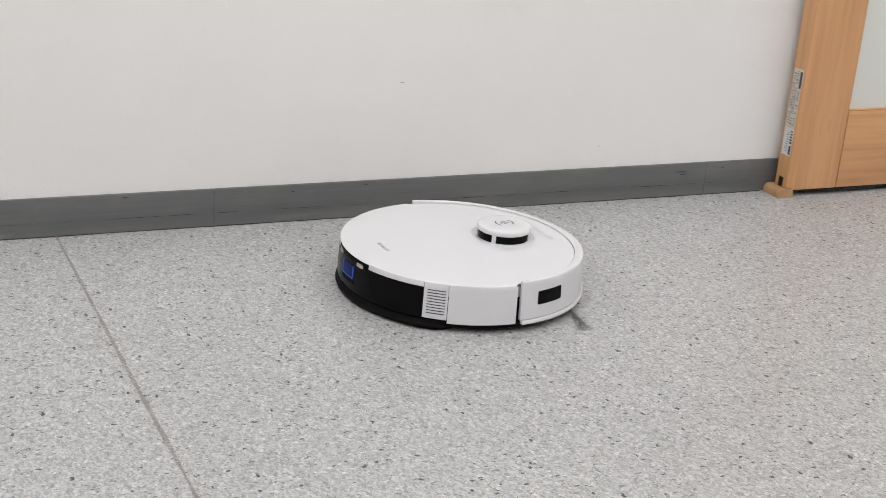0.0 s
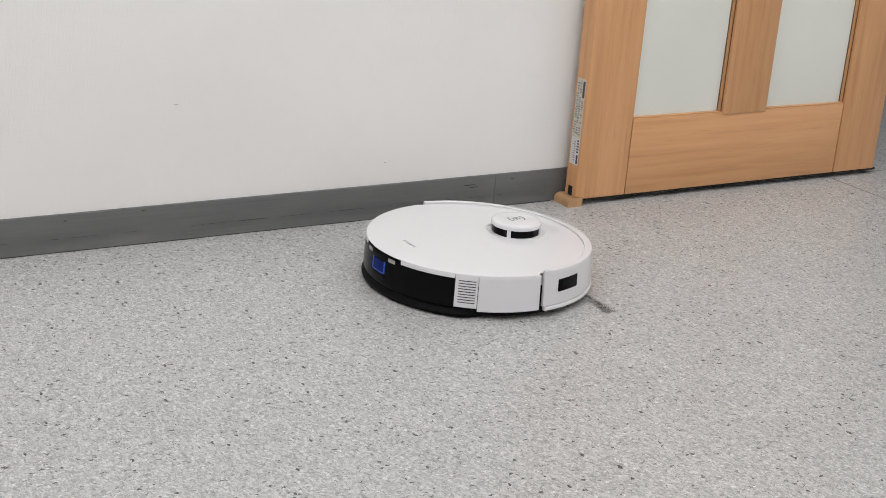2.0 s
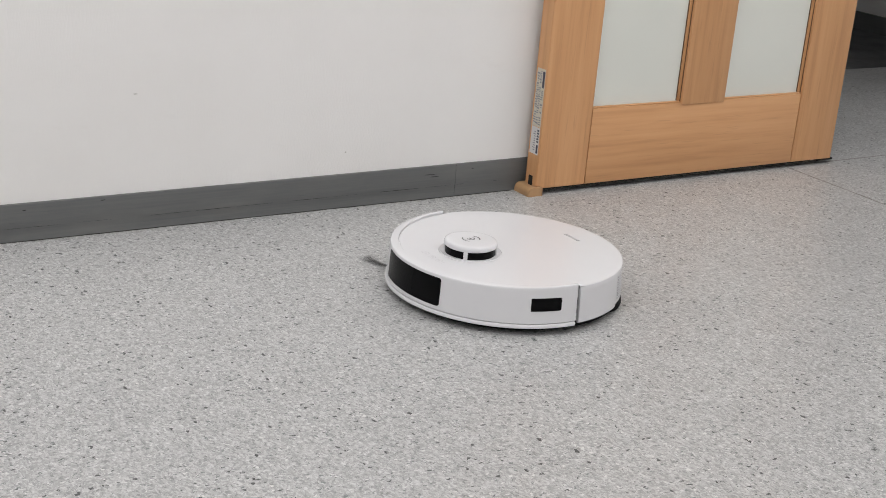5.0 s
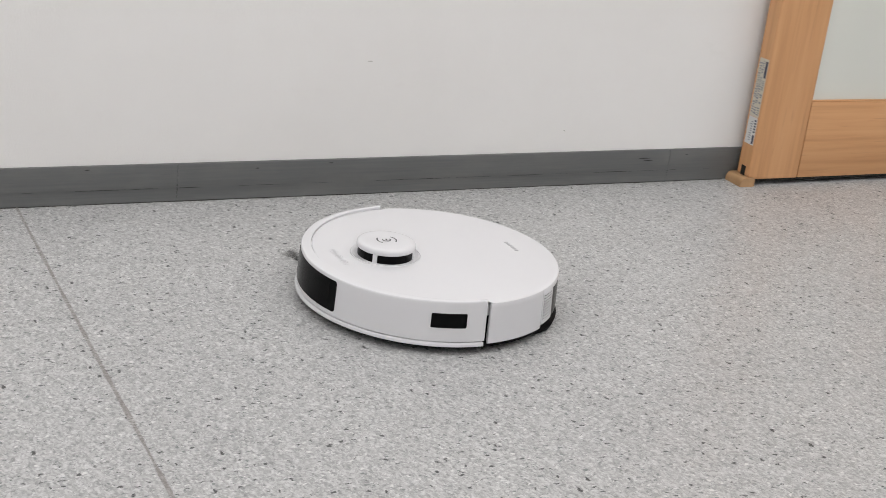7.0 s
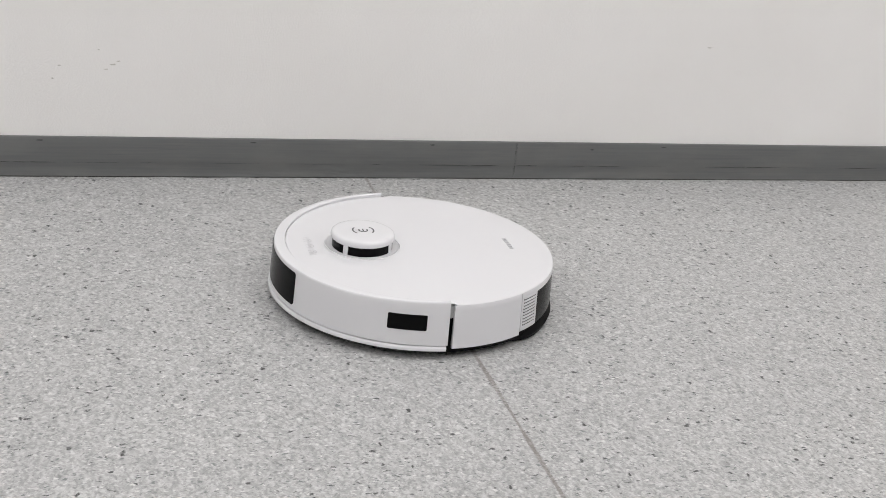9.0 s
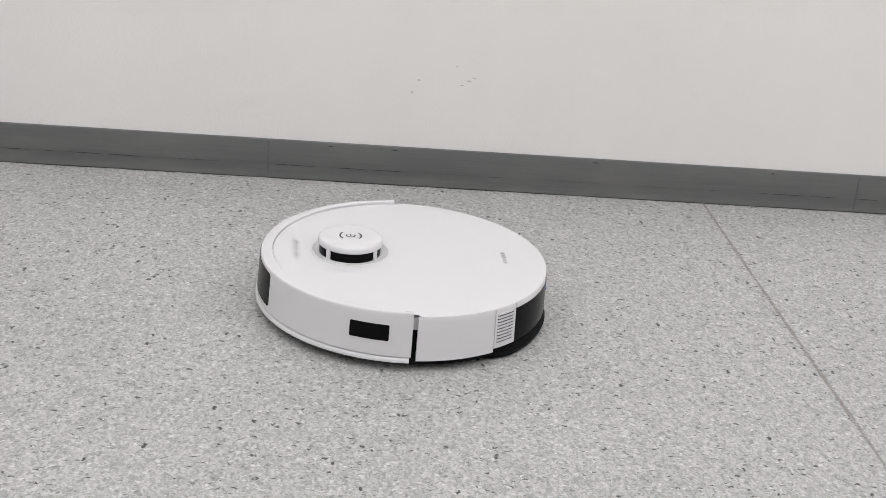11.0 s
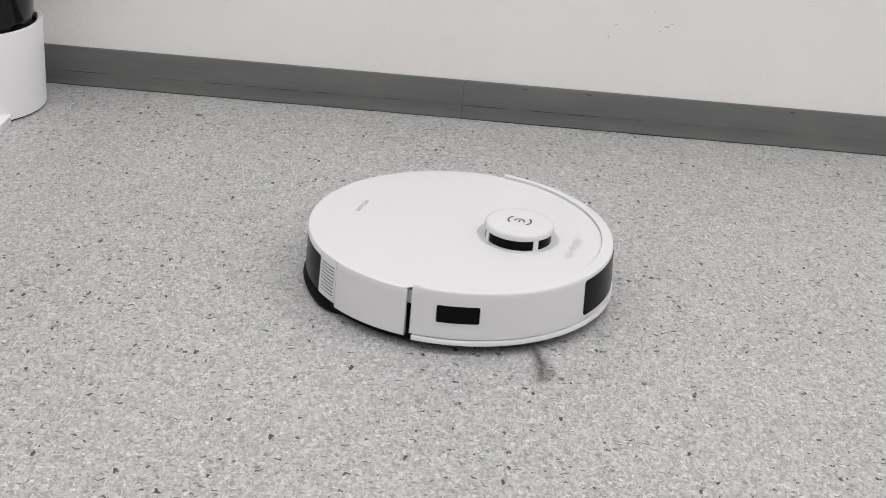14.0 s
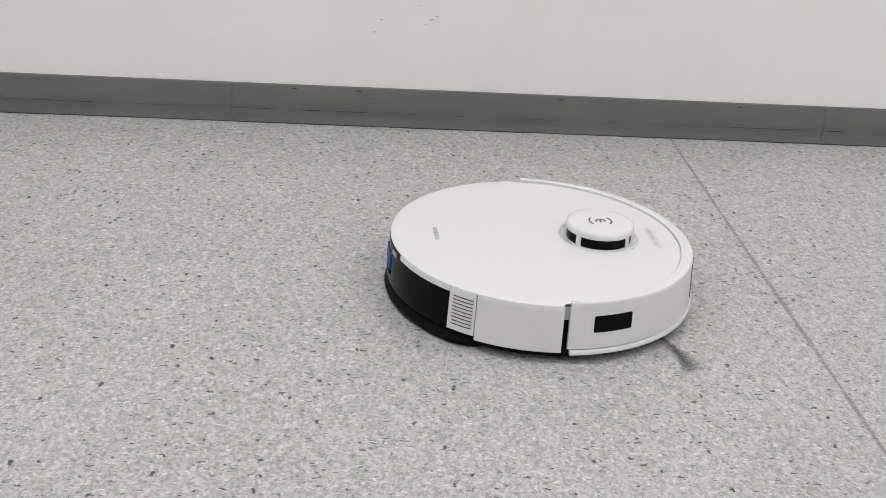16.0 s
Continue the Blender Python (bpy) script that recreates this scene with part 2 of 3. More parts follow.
def box(x0, x1, y0, y1, z0, z1, bevel=0.0, segments=2, bm=None):
    piece = bmesh.new()
    bmesh.ops.create_cube(piece, size=1)
    bmesh.ops.scale(piece, vec=(x1 - x0, y1 - y0, z1 - z0), verts=piece.verts)
    bmesh.ops.translate(piece, vec=((x0 + x1) / 2, (y0 + y1) / 2, (z0 + z1) / 2), verts=piece.verts)
    if bevel:
        bmesh.ops.bevel(piece, geom=piece.edges, offset=bevel, segments=segments, affect="EDGES", profile=0.5)
    if bm is None:
        return piece
    me = bpy.data.meshes.new("joined")
    piece.to_mesh(me)
    piece.free()
    bm.from_mesh(me)
    bpy.data.meshes.remove(me)
    return bm


def prism(outline, axis, a, b, bm=None):
    """A closed outline pushed along an axis from a to b; the outline's pairs are the two other axes in order."""
    bm = bm or bmesh.new()
    rings = []
    for at in (a, b):
        ring = []
        for p, q in outline:
            co = {"x": (at, p, q), "y": (p, at, q), "z": (p, q, at)}[axis]
            ring.append(bm.verts.new(co))
        rings.append(ring)
    n = len(outline)
    for i in range(n):
        bm.faces.new((rings[0][i], rings[0][(i + 1) % n], rings[1][(i + 1) % n], rings[1][i]))
    bm.faces.new(rings[0])
    bm.faces.new(rings[1])
    return bm


def sweep(profile, a0=0.0, a1=360.0, steps=64, bm=None, centre=(0.0, 0.0)):
    """A closed profile of (radius, height) swept about the upright axis, from one angle to another."""
    bm = bm or bmesh.new()
    whole = abs(a1 - a0) >= 359.9
    rings = []
    for i in range(steps if whole else steps + 1):
        a = radians(a0 + (a1 - a0) * i / steps)
        c, s = math.cos(a), math.sin(a)
        rings.append([bm.verts.new((centre[0] + r * c, centre[1] + r * s, z)) for r, z in profile])
    n = len(profile)
    for i in range(len(rings) if whole else len(rings) - 1):
        p, q = rings[i], rings[(i + 1) % len(rings)]
        for k in range(n):
            bm.faces.new((p[k], p[(k + 1) % n], q[(k + 1) % n], q[k]))
    if not whole:
        bm.faces.new(rings[0])
        bm.faces.new(rings[-1])
    return bm


def disc(profile, steps=64, centre=(0.0, 0.0), bm=None):
    """A solid of revolution: a profile of (radius, height) from the foot to the top, closed at both ends."""
    bm = bm or bmesh.new()
    rings = []
    for r, z in profile:
        rings.append([bm.verts.new((centre[0] + r * math.cos(2 * math.pi * i / steps), centre[1] + r * math.sin(2 * math.pi * i / steps), z)) for i in range(steps)])
    for p, q in zip(rings, rings[1:]):
        for i in range(steps):
            bm.faces.new((p[i], p[(i + 1) % steps], q[(i + 1) % steps], q[i]))
    bm.faces.new(rings[0])
    bm.faces.new(rings[-1])
    return bm


def curved_plate(a0, a1, z0, z1, radius, round_by, depth=0.003, steps=26):
    """A plate with rounded corners lying on an upright drum; radius is a function of the height."""
    bm = bmesh.new()
    front, back = [], []
    arc = radians(a1 - a0) * radius((z0 + z1) / 2)
    stops = []
    for k in range(6):
        stops.append(round_by * (1 - math.cos(math.pi / 2 * k / 5)))
    inner = [round_by + (arc - 2 * round_by) * k / steps for k in range(1, steps)]
    stops = stops + inner + [arc - s for s in reversed(stops)]
    for s in stops:
        near = min(s, arc - s)
        cut = round_by - math.sqrt(max(0.0, round_by**2 - (round_by - near) ** 2)) if near < round_by else 0.0
        a = radians(a0) + s / radius((z0 + z1) / 2)
        lo, hi = z0 + cut, z1 - cut
        if hi - lo < 2e-4:
            lo, hi = (lo + hi) / 2 - 1e-4, (lo + hi) / 2 + 1e-4
        for ring, shift in ((front, 0.0), (back, -depth)):
            ring.append([bm.verts.new(((radius(z) + shift) * math.cos(a), (radius(z) + shift) * math.sin(a), z)) for z in (lo, (lo + hi) / 2, hi)])
    n = len(stops)
    for i in range(n - 1):
        for k in range(2):
            bm.faces.new((front[i][k], front[i + 1][k], front[i + 1][k + 1], front[i][k + 1]))
            bm.faces.new((back[i][k], back[i][k + 1], back[i + 1][k + 1], back[i + 1][k]))
        for k in (0, 2):
            bm.faces.new((front[i][k], back[i][k], back[i + 1][k], front[i + 1][k]))
    for i in (0, n - 1):
        for k in range(2):
            bm.faces.new((front[i][k], front[i][k + 1], back[i][k + 1], back[i][k]))
    return bm


def tube(points, radius, bm=None, sides=6):
    """A thin rod along a line of points."""
    bm = bm or bmesh.new()
    rings = []
    for i, p in enumerate(points):
        p = Vector(p)
        ahead = (Vector(points[min(i + 1, len(points) - 1)]) - Vector(points[max(i - 1, 0)])).normalized()
        side = ahead.orthogonal().normalized()
        over = ahead.cross(side)
        r = radius[i] if isinstance(radius, (list, tuple)) else radius
        rings.append([bm.verts.new(p + r * (math.cos(2 * math.pi * k / sides) * side + math.sin(2 * math.pi * k / sides) * over)) for k in range(sides)])
    for p, q in zip(rings, rings[1:]):
        d = min(range(sides), key=lambda s: (q[s].co - p[0].co).length)
        for k in range(sides):
            bm.faces.new((p[k], p[(k + 1) % sides], q[(k + 1 + d) % sides], q[(k + d) % sides]))
    bm.faces.new(rings[0])
    bm.faces.new(rings[-1])
    return bm


# ---- the room ----
WEST, EAST, SOUTH, NORTH = -3.2, 3.262, -3.6, 2.6
OPEN_L, OPEN_R, OPEN_TOP = 1.12, 2.55, 2.02
JOINT_Y = -0.036


def setting(name, bm, mat, label, category):
    return tagged(part(name, bm, mat, None), label, category, "", "structure")


floor = setting("floor", box(WEST, EAST, SOUTH, 0.70, -0.04, 0.0), FLOOR, "pale grey chip-patterned vinyl sheet floor", "floor")
# the dimness beyond the doorway is put into this floor's colour
setting("floor_2", box(WEST, EAST, 0.70, NORTH, -0.04, 0.001), SHADED_FLOOR, "floor in the space behind the doorway, shade painted in as dark grey", "floor")


def weld(x0, x1, y0, y1, wide=0.0023, lean=0.0):
    """A soiled joint between two vinyl sheets, wavering a little in width."""
    bm = bmesh.new()
    along_x = x1 - x0 > y1 - y0
    length = max(x1 - x0, y1 - y0)
    count = int(length / 0.02)
    rows = []
    for i in range(count + 1):
        s = length * i / count
        half = wide + 0.0013 * noise.noise(Vector((s * 23, x0, y0))) + 0.0009 * noise.noise(Vector((s * 90, y0, 3)))
        off = 0.0008 * noise.noise(Vector((s * 6, 7, x0)))
        row = []
        for w, z in ((-half, 0.0), (-half * 0.5, 0.0002), (half * 0.5, 0.0002), (half, 0.0)):
            co = (x0 + s, (y0 + y1) / 2 + off + w, z + 0.0003) if along_x else ((x0 + x1) / 2 + lean * (y0 + s) + off + w, y0 + s, z + 0.0003)
            row.append(bm.verts.new(co))
        rows.append(row)
    for p, q in zip(rows, rows[1:]):
        for k in range(3):
            bm.faces.new((p[k], p[k + 1], q[k + 1], q[k]))
    return bm


part("floor_joint", weld(-0.2388, -0.2368, SOUTH, -0.006, lean=-0.0228), SEAM, floor, "dirty joint between two vinyl sheets")
part("floor_joint", weld(1.691, 1.693, SOUTH, JOINT_Y), SEAM, floor, "dirty joint between two vinyl sheets")
# thin dark brownish strip where the skirting meets the floor
part("foot_line", weld(-2.71, 1.02, -0.0075, -0.0055, 0.0017), FOOT_DARK, floor, "thin dark line along the foot of the skirting")
part("floor_joint", weld(1.12, EAST, JOINT_Y - 0.001, JOINT_Y + 0.001), SEAM, floor, "dirty joint between two vinyl sheets")

wall_north = setting("wall_north", box(WEST, OPEN_L, 0.0, 0.12, 0.0, CEILING), PAPER, "off-white wall in embossed vinyl wallpaper", "wall")
setting("wall_north_2", box(OPEN_R, EAST, 0.0, 0.12, 0.0, CEILING), PAPER, "off-white wall in embossed vinyl wallpaper", "wall")
setting("wall_north_3", box(OPEN_L, OPEN_R, 0.0, 0.12, OPEN_TOP, CEILING), PAPER, "off-white wall over the doorway", "wall")
setting("wall_east", box(EAST, EAST + 0.1, SOUTH, NORTH, 0.0, CEILING), PAPER, "off-white wall behind the doorway", "wall")
setting("wall_west", box(WEST - 0.1, WEST, SOUTH, NORTH, 0.0, CEILING), PAPER, "off-white plain wall", "wall")
setting("wall_south", box(WEST, EAST, SOUTH - 0.1, SOUTH, 0.0, CEILING), PAPER, "off-white plain wall", "wall")
setting("wall_back", box(WEST, EAST, NORTH, NORTH + 0.1, 0.0, CEILING), PAPER, "off-white plain wall of the space behind", "wall")
setting("ceiling", box(WEST - 0.1, EAST + 0.1, SOUTH - 0.1, NORTH + 0.1, CEILING, CEILING + 0.08), PAINT, "white painted ceiling", "ceiling")


def ceiling_light(x, y):
    e = empty("ceiling_light", pose(x, y, CEILING), "white surface-mounted ceiling light, lit", "ceiling light", "ceiling lights")
    part("housing", box(-0.62, 0.62, -0.16, 0.16, -0.045, 0.0, 0.006), SATIN, e)
    part("diffuser", box(-0.6, 0.6, -0.14, 0.14, -0.062, -0.0455, 0.005), GLOW, e, "glowing diffuser")
    return e


first = ceiling_light(*LIGHTS[0])
for lx, ly in LIGHTS[1:]:
    copy_thing(first, pose(lx, ly, CEILING))

# skirting: lengths butted end to end, with a flared toe and a shallow groove
SKIRT_H = 0.0597


def skirting(x0, x1, nicks, name="baseboard"):
    prof = [(0.0, 0.0), (-0.0052, 0.0), (-0.0052, 0.0012), (-0.0049, 0.0022), (-0.0044, 0.0036), (-0.0042, 0.013), (-0.0040, 0.0206), (-0.0040, 0.0210), (-0.0046, 0.0212),
            (-0.0044, 0.0578), (-0.0040, 0.0591), (-0.0026, SKIRT_H), (0.0, SKIRT_H)]
    bm = prism(prof, "x", x0 + 0.0003, x1 - 0.0003)
    b = tagged(part(name, bm, SKIRT, None), "grey vinyl skirting with scuffs along the wall", "skirting", "skirting lengths", "structure")
    for nx, nz, w in nicks:
        dent = bmesh.new()
        bmesh.ops.create_icosphere(dent, subdivisions=2, radius=1.0)
        for v in dent.verts:
            v.co *= 1 + 0.3 * noise.noise(v.co * 2.0 + Vector((nx, nz, 0)))
        bmesh.ops.scale(dent, vec=(w, 0.0006, 0.0008), verts=dent.verts)
        bmesh.ops.translate(dent, vec=(nx, -0.0045, nz), verts=dent.verts)
        part("nick", dent, NICK, b, "small dark nick")
    # dirt caught in the groove, in broken runs
    dirt = bmesh.new()
    rng = random.Random(int(x0 * 1000) + 5000)
    x = x0 + 0.004
    while x < x1 - 0.03:
        run = rng.uniform(0.015, 0.09)
        end = min(x + run, x1 - 0.004)
        h = rng.uniform(0.0001, 0.0005)
        count = max(3, int((end - x) / 0.006))
        rows = []
        for i in range(count + 1):
            f = i / count
            half = h * (0.35 + 0.65 * math.sin(math.pi * f)) * (1 + 0.6 * noise.noise(Vector((f * 9, x * 40, 1))))
            px, pz = x + (end - x) * f, 0.0213 + 0.0002 * noise.noise(Vector((x * 30 + f * 4, 2, 5)))
            rows.append((dirt.verts.new((px, -0.00475, pz - half)), dirt.verts.new((px, -0.00475, pz + half))))
        for q, r in zip(rows, rows[1:]):
            dirt.faces.new((q[0], r[0], r[1], q[1]))
        x = end + rng.choice((0.004, 0.01, 0.03, 0.06))
    part("groove_dirt", dirt, NICK, b, "broken dark line of dirt")
    part("butt_joint", box(x1 - 0.0002, x1 + 0.0002, -0.0038, -0.0001, 0.0005, SKIRT_H - 0.0015), MATT, b, "thin dark joint to the next length")
    return b


for k, (sx0, sx1, dents) in enumerate((
        (-2.712, -1.808, []), (-1.808, -0.904, []),
        (-0.904, 0.0, [(-0.812, 0.0545, 0.004), (-0.716, 0.0545, 0.005), (-0.411, 0.0542, 0.005), (-0.136, 0.0540, 0.004)]),
        (0.0, 0.898, [(0.248, 0.0540, 0.004), (0.126, 0.049, 0.003), (0.844, 0.0445, 0.012), (0.853, 0.040, 0.009)]),
        (0.898, 1.058, [(0.934, 0.049, 0.003)]))):
    skirting(sx0, sx1, dents)
east_skirt = prism([(0, 0), (-0.008, 0), (-0.0045, 0.015), (-0.0042, 0.055), (-0.002, 0.0585), (0, 0.0585)], "y", 0.13, NORTH)
for v in east_skirt.verts:
    v.co.x += EAST
tagged(part("baseboard", east_skirt, SKIRT), "grey vinyl skirting along the wall behind the doorway", "skirting", "skirting lengths", "structure")


def scuff(x, z, w, h, seed):
    bm = bmesh.new()
    ring = []
    for i in range(22):
        a = 2 * math.pi * i / 22
        k = 1 + 0.45 * noise.noise(Vector((math.cos(a) * 1.5, math.sin(a) * 1.5, seed)))
        ring.append((x + w * k * math.cos(a), z + h * k * math.sin(a)))
    prism(ring, "y", -0.0004, 0.0, bm)
    return part("scuff_mark", bm, SMUDGE, wall_north, "small grey smudge on the wallpaper")


for sx, sz, sw, sh in ((0.301, 0.2190, 0.0036, 0.0007), (-0.614, 0.167, 0.0035, 0.0012), (-0.607, 0.172, 0.0022, 0.0009), (-0.624, 0.160, 0.0025, 0.0007),
                       (-0.688, 0.164, 0.002, 0.0008), (0.673, 0.098, 0.0014, 0.001), (-0.697, 0.145, 0.0015, 0.001), (-0.634, 0.188, 0.0014, 0.0007)):
    scuff(sx, sz, sw, sh, sx * 31 + sz)


# ---- sliding door ----
DOOR_F, DOOR_B = -0.050, -0.015
D0, D1, D2, D3, D4, D5 = 1.045, 1.157, 1.372, 1.481, 1.694, 1.809
DOOR_Z, RAIL_Z, DOOR_TOP = 0.0125, 0.1570, 2.06


def sliding_door():
    d = empty("sliding_door", pose(0, 0, 0), "beech-coloured sliding door with two frosted glass panes, partly open", "door")
    left = [(D0, 0.0172), (D0 + 0.0158, 0.0172), (D0 + 0.0158, DOOR_Z), (D1, DOOR_Z), (D1, DOOR_TOP), (D0, DOOR_TOP)]
    stile = prism(left, "y", DOOR_F, DOOR_B)
    bmesh.ops.bevel(stile, geom=stile.edges, offset=0.0014, segments=2, affect="EDGES")
    part("stile", stile, WOOD_UP, d)
    part("stile", box(D4, D5, DOOR_F, DOOR_B, DOOR_Z, DOOR_TOP, 0.0016), WOOD_UP, d)
    part("bottom_rail", box(D1 + 0.0016, D4 - 0.0016, DOOR_F + 0.0010, DOOR_B, DOOR_Z, RAIL_Z, 0.0012), WOOD_ACROSS, d)
    part("top_rail", box(D1 + 0.0012, D4 - 0.0012, DOOR_F + 0.0006, DOOR_B, 1.92, DOOR_TOP, 0.0012), WOOD_ACROSS, d)
    part("mullion", box(D2, D3, DOOR_F - 0.0012, DOOR_B, RAIL_Z - 0.0035, 1.919, 0.0014), WOOD_UP, d)
    for x0, x1 in ((D1, D2), (D3, D4)):
        p = part("glass_pane", box(x0 + 0.002, x1 - 0.002, -0.0395, -0.0345, RAIL_Z - 0.004, 1.922), FROST, d, "frosted glass")
        w, wide = 0.0025, 0.0062
        part("glazing_bead", box(x0, x0 + w, DOOR_F + 0.003, -0.0397, RAIL_Z + 0.0004, 1.919, 0.0006), WOOD_UP, d)
        part("glazing_bead", box(x1 - wide, x1 - 0.0002, -0.0432, -0.0397, RAIL_Z + 0.0026, 1.919, 0.0005), WOOD_UP, d)
        # two dark strips draw the reveal's joints, their shade put into the colour
        part("glazing_line", box(x1 - wide - 0.0018, x1 - wide - 0.0001, -0.0404, -0.0396, RAIL_Z + 0.003, 1.918), REVEAL_LINE, d, "dark brown joint line along the glass, with its shade painted in")
        part("glazing_line", box(x1 - 0.0010, x1 - 0.0001, -0.0446, -0.0433, RAIL_Z + 0.001, 1.918), REVEAL_LINE, d, "dark brown joint line along the glass, with its shade painted in")
        part("glazing_bead", box(x0 + w, x1 - w, DOOR_F + 0.003, -0.0397, RAIL_Z + 0.0004, RAIL_Z + 0.0025, 0.0006), WOOD_ACROSS, d)
    # two printed labels on the narrow edge
    def strip(parent, y0, y1, z0, z1, ink):
        part("print_bar", box(D0 - 0.0008, D0 - 0.0005, y0, y1, z0, z1), ink, parent)

    rng = random.Random(4)
    lab = part("edge_label", box(D0 - 0.0005, D0, -0.0455, -0.0205, 0.1275, 0.234), CREAM, d, "cream printed label with unreadable print")
    strip(lab, -0.0445, -0.0385, 0.200, 0.230, LABEL_BLUE)
    for y0, top, low in ((-0.0440, 0.195, 0.131), (-0.0360, 0.230, 0.131), (-0.0285, 0.226, 0.133)):
        z = top
        while z > low:
            h = 0.0011 + 0.0022 * rng.random()
            strip(lab, y0 + 0.0012 * rng.random(), y0 + 0.0042 + 0.0028 * rng.random(), z - h, z, LABEL_INK)
            z -= h + 0.0014 + (0.006 if rng.random() > 0.85 else 0.0012 * rng.random())
    low = part("edge_label", box(D0 - 0.0005, D0, -0.0455, -0.0205, 0.076, 0.1265), LABEL, d, "white printed label with unreadable print")
    for k in range(5):
        strip(low, -0.0442, -0.0385, 0.1225 - k * 0.0052 - 0.0030, 0.1225 - k * 0.0052, LABEL_BLUE)
    strip(low, -0.0442, -0.0392, 0.0785, 0.0945, LABEL_BLUE)
    for k in range(9):
        strip(low, -0.0345, -0.0345 + 0.004 + 0.004 * rng.random(), 0.083 + k * 0.0042, 0.0846 + k * 0.0042, LABEL_INK)
    part("corner_gasket", box(D5 - 0.035, D5 + 0.012, DOOR_F + 0.004, DOOR_B, 0.0075, DOOR_Z - 0.0005, 0.001), RUBBER_AND_GAP, d, "dark rubber gasket under the corner")
    # added dark strip that stands in for the shadow beneath the door
    part("gap_strip", box(D0 + 0.02, D5 - 0.055, -0.047, -0.020, 0.0095, DOOR_Z - 0.0005), RUBBER_AND_GAP, d, "dark strip standing in for the shaded gap under the door")
    return d


sliding_door()


def door_guide():
    g = empty("door_guide", pose(0, 0, 0), "tan plastic floor guide block at the foot of the sliding door", "door guide")
    prof = []
    x0, x1, h = 1.0275, 1.0590, 0.0165
    for k in range(7):
        a = math.pi - k * math.pi / 12
        prof.append((x0 + 0.011 + 0.011 * math.cos(a), h - 0.011 + 0.011 * math.sin(a)))
    for k in range(4):
        a = math.pi / 2 - k * math.pi / 6
        prof.append((x1 - 0.004 + 0.004 * math.cos(a), h - 0.004 + 0.004 * math.sin(a)))
    prof = [(x0, 0.0)] + prof + [(x1, 0.0)]
    bm = prism(prof, "y", -0.054, -0.008)
    part("block", bm, GUIDE, g)
    part("slot", box(D0 - 0.0006, D0 - 0.0001, -0.038, -0.026, 0.0166, 0.0345), RUBBER_AND_GAP, g, "dark slot in the door's edge")
    return g


door_guide()


def furniture_leg():
    e = empty("furniture_leg", pose(2.827, 0.645, 0.0), "dark grey metal furniture leg with a pale foot on the floor", "furniture leg")
    part("post", disc([(0.0150, 0.030), (0.0165, 0.032), (0.0165, 0.715), (0.0150, 0.720)], 32), SLATE, e)
    part("foot", disc([(0.0190, 0.010), (0.0215, 0.012), (0.0215, 0.026), (0.0180, 0.030)], 32), GREYISH, e, "pale plastic foot")
    part("glide", disc([(0.0165, 0.0), (0.0175, 0.002), (0.0175, 0.010)], 32), MATT, e)
    return e


furniture_leg()


# ---- emptying dock ----
def dock():
    e = empty("robot_dock", pose(-1.6225, -0.1180, 0), "white round emptying dock with smoked dark bin beside the wall", "robot dock")
    part("base_drum", disc([(0.933 * r, z) for r, z in [(0.1165, 0.0022), (0.1192, 0.0024), (0.12, 0.0034), (0.12, 0.1250), (0.1196, 0.1268), (0.1184, 0.1276), (0.1166, 0.1276), (0.1160, 0.1262), (0.1154, 0.1272), (0.1132, 0.1272), (0.1122, 0.1260), (0.1118, 0.106)]], 96), SATIN, e)
    part("foot", disc([(0.1060, 0.0), (0.1085, 0.0), (0.1085, 0.0022)], 96), MATT, e, "dark recessed foot")
    part("dust_bin", disc([(0.933 * r, z) for r, z in [(0.103, 0.107), (0.1065, 0.109), (0.108, 0.113), (0.108, 0.300), (0.106, 0.303)]], 96), SMOKE, e, "smoked glossy dark bin")
    part("bin_ring", disc([(0.933 * r, z) for r, z in [(0.1082, 0.122), (0.1090, 0.123), (0.1090, 0.126), (0.1082, 0.127)]], 96), BLACK, e)
    part("lid", disc([(0.933 * r, z) for r, z in [(0.118, 0.3035), (0.12, 0.306), (0.12, 0.425), (0.117, 0.43), (0.1, 0.431)]], 96), SATIN, e)
    for k in (-20, 16):
        part("bin_clip", curved_plate(k - 6, k + 6, 0.116, 0.131, lambda z: 0.104, 0.002, 0.003, 6), BLACK, e)
    part("ramp", prism([(-0.085, -0.03), (0.076, -0.03), (0.091, -0.075), (0.091, -0.27), (0.079, -0.29), (-0.08, -0.29), (-0.092, -0.27), (-0.092, -0.06)], "z", 0.0, 0.012), SATIN, e, "white low ramp plate")
    part("inlet_panel", curved_plate(-106, -62, 0.014, 0.079, lambda z: 0.1126, 0.02, 0.003, 20), GREYISH, e)
    return e


dock()


# ---- robot vacuum: front along its own x, wheels on z = 0 ----
def shell_r(z):
    return 0.1752 - 0.0022 * (z - 0.018) / 0.048


def proud(by):
    return lambda z: shell_r(z) + by


TURRET = (0.0665, 0.0)


def lid_z(x, y):
    return 0.0708 - 0.0033 * (x * x + y * y) / 0.0289


def front_rim(a):
    """The lid's edge in front: close to the rim at the flanks, further in at the nose."""
    d = min(1.0, abs(a) / 89.2)
    return 0.1580 + 0.0098 * d**2.2


